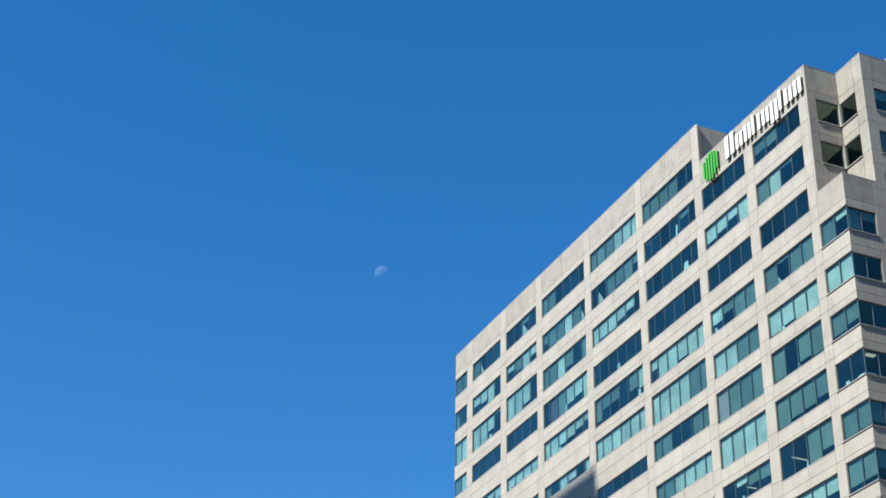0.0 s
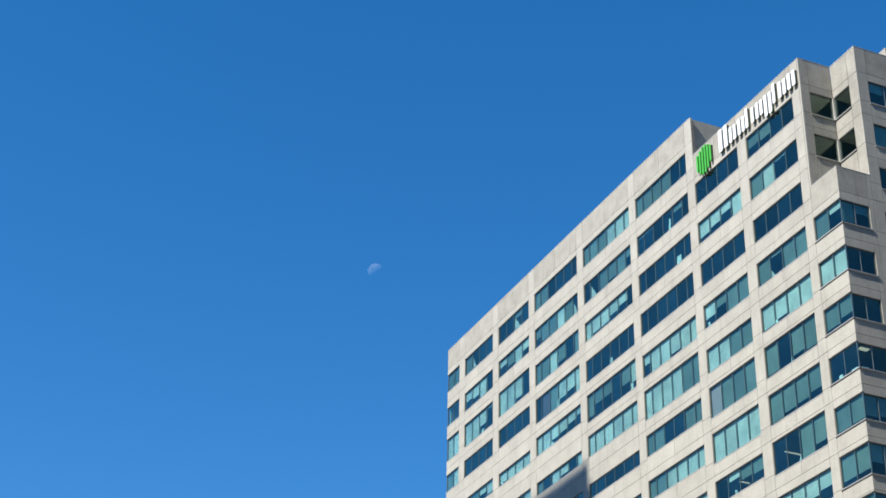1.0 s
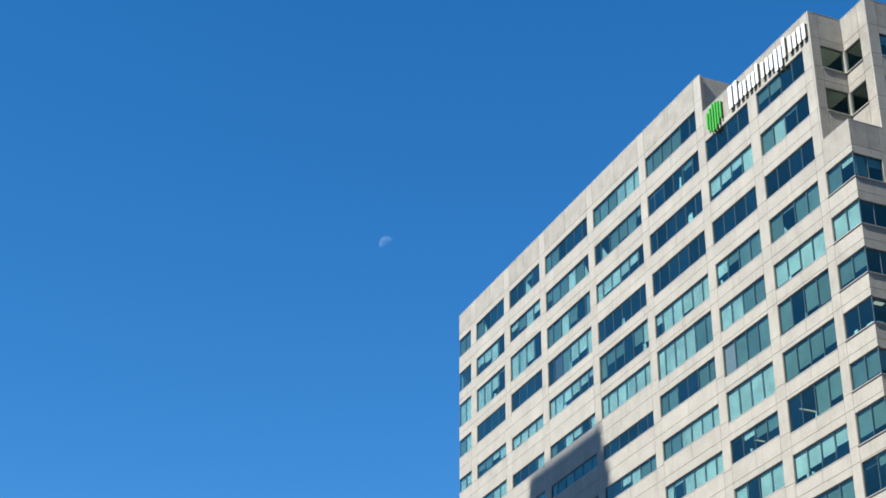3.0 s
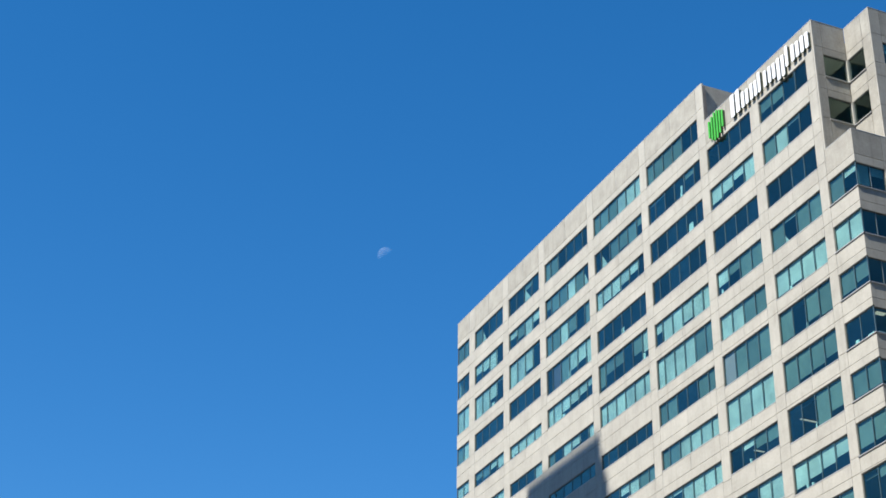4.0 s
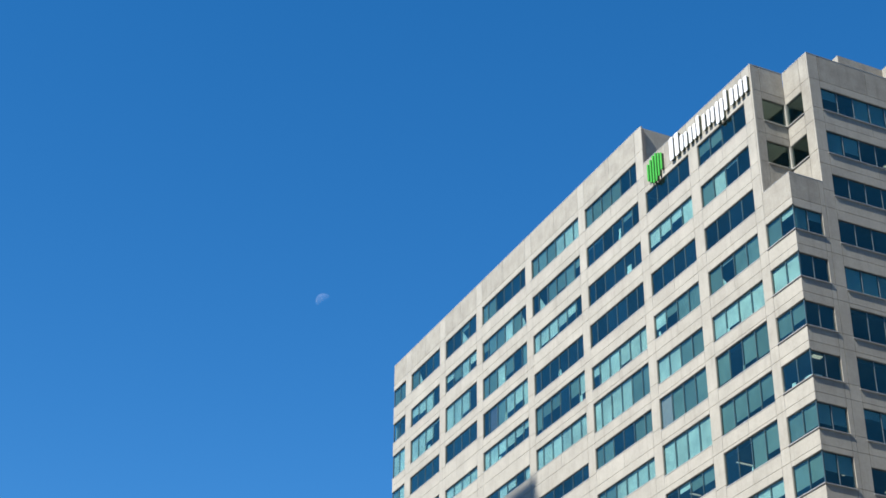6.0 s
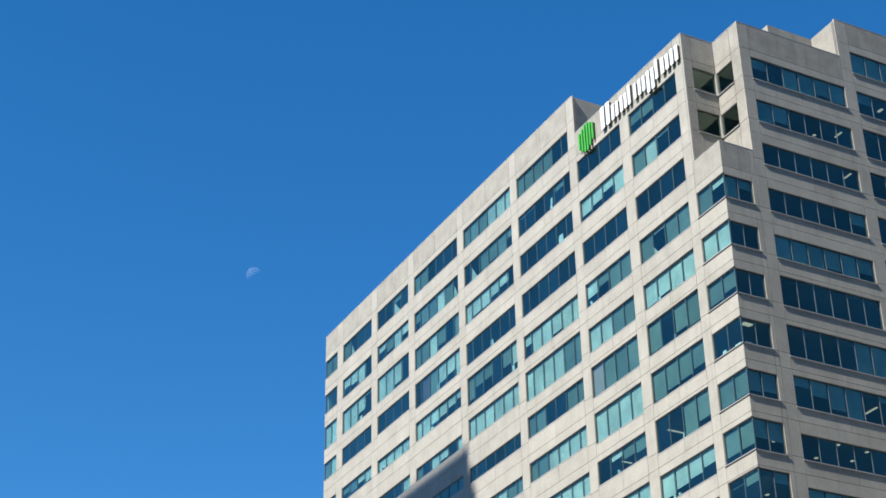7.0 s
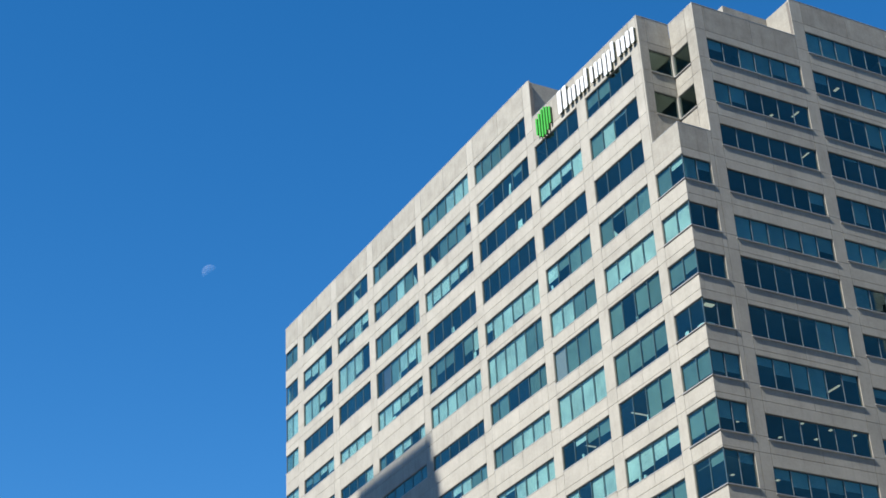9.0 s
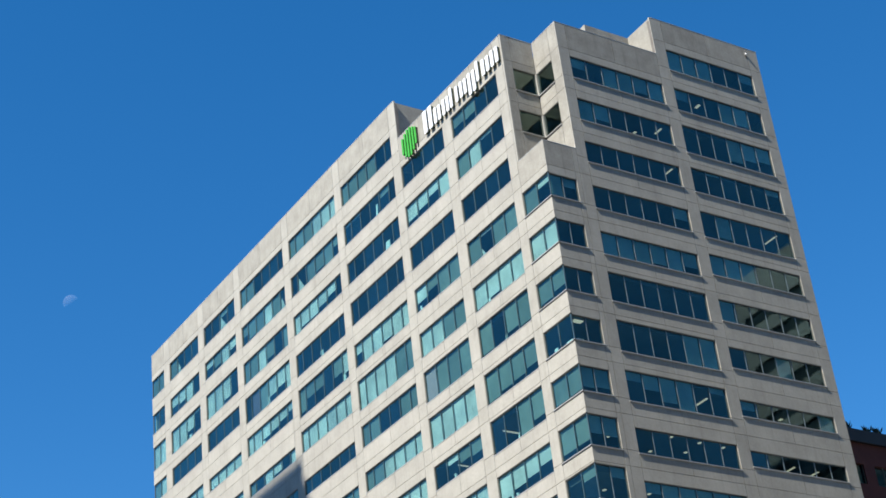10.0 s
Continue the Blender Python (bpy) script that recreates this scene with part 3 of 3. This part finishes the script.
def sign_piece(name, u0, u1, z0, z1, mat):
    b = bmesh.new()
    slab(b, u0, u1, z0, z1, 0.22, 0.28)
    face = part(name, b, mat, sign)
    face.matrix_parent_inverse = sign.matrix_world.inverted()
    # The return's dark colour paints the shade below and beside each bar.
    c = bmesh.new()
    slab(c, u0 + 0.01, u1 - 0.01, z0 + 0.01, z1 - 0.01, 0.0, 0.218)
    part("return", c, SIGNSIDE, face)


bpy.context.view_layer.update()
for du, w, z0, z1 in GLYPHS:
    z0, z1 = z0 + 0.04, z1 + 0.02
    u, w = X0 + du * 1.07, w * 1.06
    if w > 0.7:
        sign_piece("bar", u, u + w * 0.4, z0, z1, SIGNWHITE)
        sign_piece("bar", u + w * 0.6, u + w, z0, z1 if w > 1.1 else z1 - 0.08, SIGNWHITE)
    else:
        sign_piece("bar", u, u + 0.36, z0, z1, SIGNWHITE)
for i, (z0, z1) in enumerate(((81.1, 82.8), (80.7, 83.05), (80.45, 83.25), (80.45, 83.25), (80.7, 83.05), (81.1, 82.8))):
    u = -18.15 + i * 0.41
    sign_piece("emblem_bar", u, u + 0.22, z0, z1, SIGNGREEN)

# ---- things on the inner sills ----
def on_sill(f, u, r, w, h, shape):
    """A leaning pale stack, a pot, or a long heap on the ledge behind the glass."""
    name = next(b[1] for b in BAYS if b[0] is f and b[2] <= u <= b[3])
    z = win_at(name, r)[0] + 0.012
    m = bmesh.new()
    if shape == "pot":
        bmesh.ops.create_cone(m, cap_ends=True, segments=14, radius1=w * 0.35, radius2=w * 0.5, depth=h, matrix=Matrix.Translation((*f(u, -0.3, 0)[:2], z + h / 2)))
        tagged(part("pot", m, SIGNWHITE), "white rounded pot on an inner window sill", "pot", "pots on sills")
        return
    levels = 4
    for i in range(levels):
        lean, k = rng.uniform(-0.04, 0.04), 1 - 0.06 * i
        fbox(m, f, u + lean - w / 2 * k, u + lean + w / 2 * k, -0.2, -0.13, z + h * i / levels, z + h * (i + 1) / levels)
    tagged(part("pale_stack", m, SIGNWHITE), "pale stack standing for papers and other white things on an inner window sill", "papers", "papers on sills")


# Stacks stand in for pale things behind glass; at -34.7 for a chair.
for f, u, r, w, h, shape in ((front, -61.9, 3, 0.6, 0.5, "stack"), (front, -45.0, 4, 0.4, 0.9, "stack"), (front, -46.4, 5, 0.6, 0.4, "stack"), (front, -57.2, 5, 0.3, 0.5, "stack"),
                             (front, -22.4, 3, 0.75, 0.85, "stack"), (front, -23.6, 2, 0.3, 1.2, "stack"), (front, -34.7, 4, 0.5, 0.7, "stack"), (front, -31.2, 5, 0.4, 0.7, "stack"),
                             (front, -18.5, 5, 0.25, 0.5, "stack"), (front, -16.6, 9, 0.25, 0.45, "pot"), (front, -7.9, 9, 0.2, 0.5, "stack"), (front, -9.8, 10, 0.32, 0.4, "pot"),
                             (front, -9.2, 10, 0.28, 0.35, "pot"), (front, -2.3, 8, 0.45, 0.4, "stack"), (front, -0.75, 8, 0.8, 0.25, "stack"), (flank, 0.6, 8, 0.7, 0.22, "stack"),
                             (front, -7.85, 7, 0.2, 0.55, "stack"), (front, -9.3, 6, 0.35, 0.4, "stack")):
    on_sill(f, u, r, w, h, shape)

# ---- roof details ----
b = bmesh.new()
box(b, (-1.15, STEP_Y - 0.16, TOP_LOW + 0.05), (-0.75, STEP_Y, TOP_LOW + 0.45))
box(b, (-1.2, STEP_Y - 0.2, TOP_LOW + 0.45), (-0.7, STEP_Y, TOP_LOW + 0.5))
part("wall_vent", b, DARKMETAL, tower)
cam_box = thing("floodlight", "small white floodlight on a bracket below the parapet", "lamp", at=(0.11, 23.75, 86.62))
b = bmesh.new()
bmesh.ops.create_uvsphere(b, u_segments=12, v_segments=8, radius=0.11)
part("housing", b, SIGNWHITE, cam_box)
b = bmesh.new()
box(b, (-0.115, -0.03, -0.03), (-0.06, 0.03, 0.03))
box(b, (-0.11, 0.02, -0.4), (-0.08, 0.07, -0.02))
part("bracket", b, DARKMETAL, cam_box)

# ---- brown brick building behind ----
brick = thing("brick_building", "dark brown brick building with a dark cornice and roof plants", "building")
BX, BY0, BY1, BZ = -12.9, 31.0, 86.0, 59.6
b = bmesh.new()
rows = [(56.4, 54.5), (52.2, 50.3), (48.0, 46.1), (43.8, 41.9)]
top = BZ - 1.2
for hi, lo in rows:
    box(b, (BX - 30, BY0, hi), (BX, BY1, top))
    y = BY0
    while y < BY1:
        box(b, (BX - 0.4, y, lo), (BX, y + 1.3, hi))
        y += 4.9
    top = lo
box(b, (BX - 30, BY0, 0), (BX, BY1, top))
part("wall", b, BRICK, brick)
b = bmesh.new()
box(b, (BX - 30.2, BY0 - 0.2, BZ - 1.2), (BX + 0.3, BY1 + 0.2, BZ))
part("cornice", b, DARKMETAL, brick)
for hi, lo in rows[:2]:
    y = BY0 + 1.3
    while y < BY1 - 4:
        b = bmesh.new()
        box(b, (BX - 0.3, y, lo), (BX - 0.26, y + 3.6, hi))
        w = part("window", b, GLASS, brick)
        for k in range(4):
            b = bmesh.new()
            box(b, (BX - 0.25, y + k * 1.2 - 0.03, lo), (BX - 0.15, y + k * 1.2 + 0.03, hi))
            part("mullion", b, FRAME, w)
        b = bmesh.new()
        box(b, (BX - 0.45, y + 1.9, lo + 0.1), (BX - 0.42, y + 3.5, hi))
        part("blind", b, TANCLOTH, w, "tan drawn blind")
        y += 4.9
b = bmesh.new()
box(b, (BX - 29, BY0 + 0.5, 0.3), (BX - 0.5, BY1 - 0.5, BZ - 2))
part("inner_core", b, INSIDE, brick)
for y in (40.2, 42.6, 43.9, 46.0):
    pot = thing("roof_plant", "small leafy plant on the brick building's roof edge", "plant", "roof plants", at=(BX - 0.3, y, BZ))
    b = bmesh.new()
    for k in range(30):
        base = Vector((rng.uniform(-0.1, 0.1), rng.uniform(-0.35, 0.35), rng.uniform(0.0, 0.15)))
        tip = base + Vector((rng.uniform(-0.3, 0.3), rng.uniform(-0.5, 0.5), rng.uniform(0.15, 0.95)))
        side = Vector((rng.uniform(-1, 1), rng.uniform(-1, 1), rng.uniform(-0.3, 0.3))).normalized() * 0.09
        v = [b.verts.new(p) for p in (base, base.lerp(tip, 0.6) + side, tip, base.lerp(tip, 0.6) - side)]
        b.faces.new(v)
    part("leaves", b, LEAF, pot)

# ---- the unseen tower across the street that shades part of the front ----
D = 78.0
cx1, cx0, cz = -39.35 + LEAN * D, -53.9 + LEAN * D, 62.5 + RISE * D


def plain_tower(label, x0, x1, y0, y1, top, storey=4.0, spread=0.0):
    """A block out of view: level bands of wall over recessed glazing, and a flat roof. spread: widens the lower storeys
    to slant the shadow's edge.
    """
    block = thing("offscreen_tower", label, "building", at=((x0 + x1) / 2, (y0 + y1) / 2, 0))
    shift = Matrix.Translation((-(x0 + x1) / 2, -(y0 + y1) / 2, 0))
    wall = bmesh.new()
    z = 0.0
    while z < top - 2 * storey:
        box(wall, (x0, y0, z), (x1 + spread * min(top - z - storey, 26), y1, z + storey * (0.5 if not spread else 1)))
        z += storey
    box(wall, (x0, y0, z), (x1, y1, top))
    for cx in (x0, x1 - 1.2):
        for cy in (y0, y1 - 1.2):
            box(wall, (cx + 0.01, cy + 0.01, 0), (cx + 1.19, cy + 1.19, top - 0.02))
    wall.transform(shift)
    part("wall", wall, NEIGHBOUR, block)
    glass = bmesh.new()
    box(glass, (x0 + 0.4, y0 + 0.4, 0), (x1 - 0.4, y1 - 0.4, top - 1))
    glass.transform(shift)
    part("glazing", glass, DARKGLASS, block, "dark glazed bands")


plain_tower("tall plain grey stone tower that shades the office front", cx0, cx1, -D - 14, -D, cz, 2.0, 0.26)
plain_tower("tall grey stone tower mirrored in the office windows", 50, 81, 100, 140, 122.5)
# Blocks added out of view to hold back sky light from the walls.
for x0, x1, y0, y1, top in ((-150, -85, -190, -150, 105), (-75, -5, -195, -155, 118), (8, 85, -200, -158, 96), (98, 170, -190, -150, 120),
                            (165, 210, -125, -55, 110), (62, 118, -26, 48, 150), (160, 205, 50, 90, 96), (-190, -140, -130, -60, 50)):
    plain_tower("unseen plain grey stone block added to cut sky light", x0, x1, y0, y1, top)

# ---- moon ----
eye = Vector((84.5, -69.3, 1.9))
way = (Vector((-7647.6, 2924.9, 4607.0)) - Vector((82.5, -68.4, 1.6))).normalized()
side = way.cross(Vector((0, 0, 1))).normalized()
place = eye + way * 4800 + side * 6.2 - side.cross(way).normalized() * 6.6
b = bmesh.new()
bmesh.ops.create_uvsphere(b, u_segments=48, v_segments=32, radius=22.0)
# Unlit half cut away: the moon's shade is put into its shape.
bmesh.ops.bisect_plane(b, geom=b.verts[:] + b.edges[:] + b.faces[:], plane_co=(0, 0, 0), plane_no=SUN, clear_inner=True)
for face in b.faces:
    face.smooth = True
moon = part("moon", b, MOONROCK)
moon.location = place
tagged(moon, "pale half moon faint in the daytime sky", "moon")
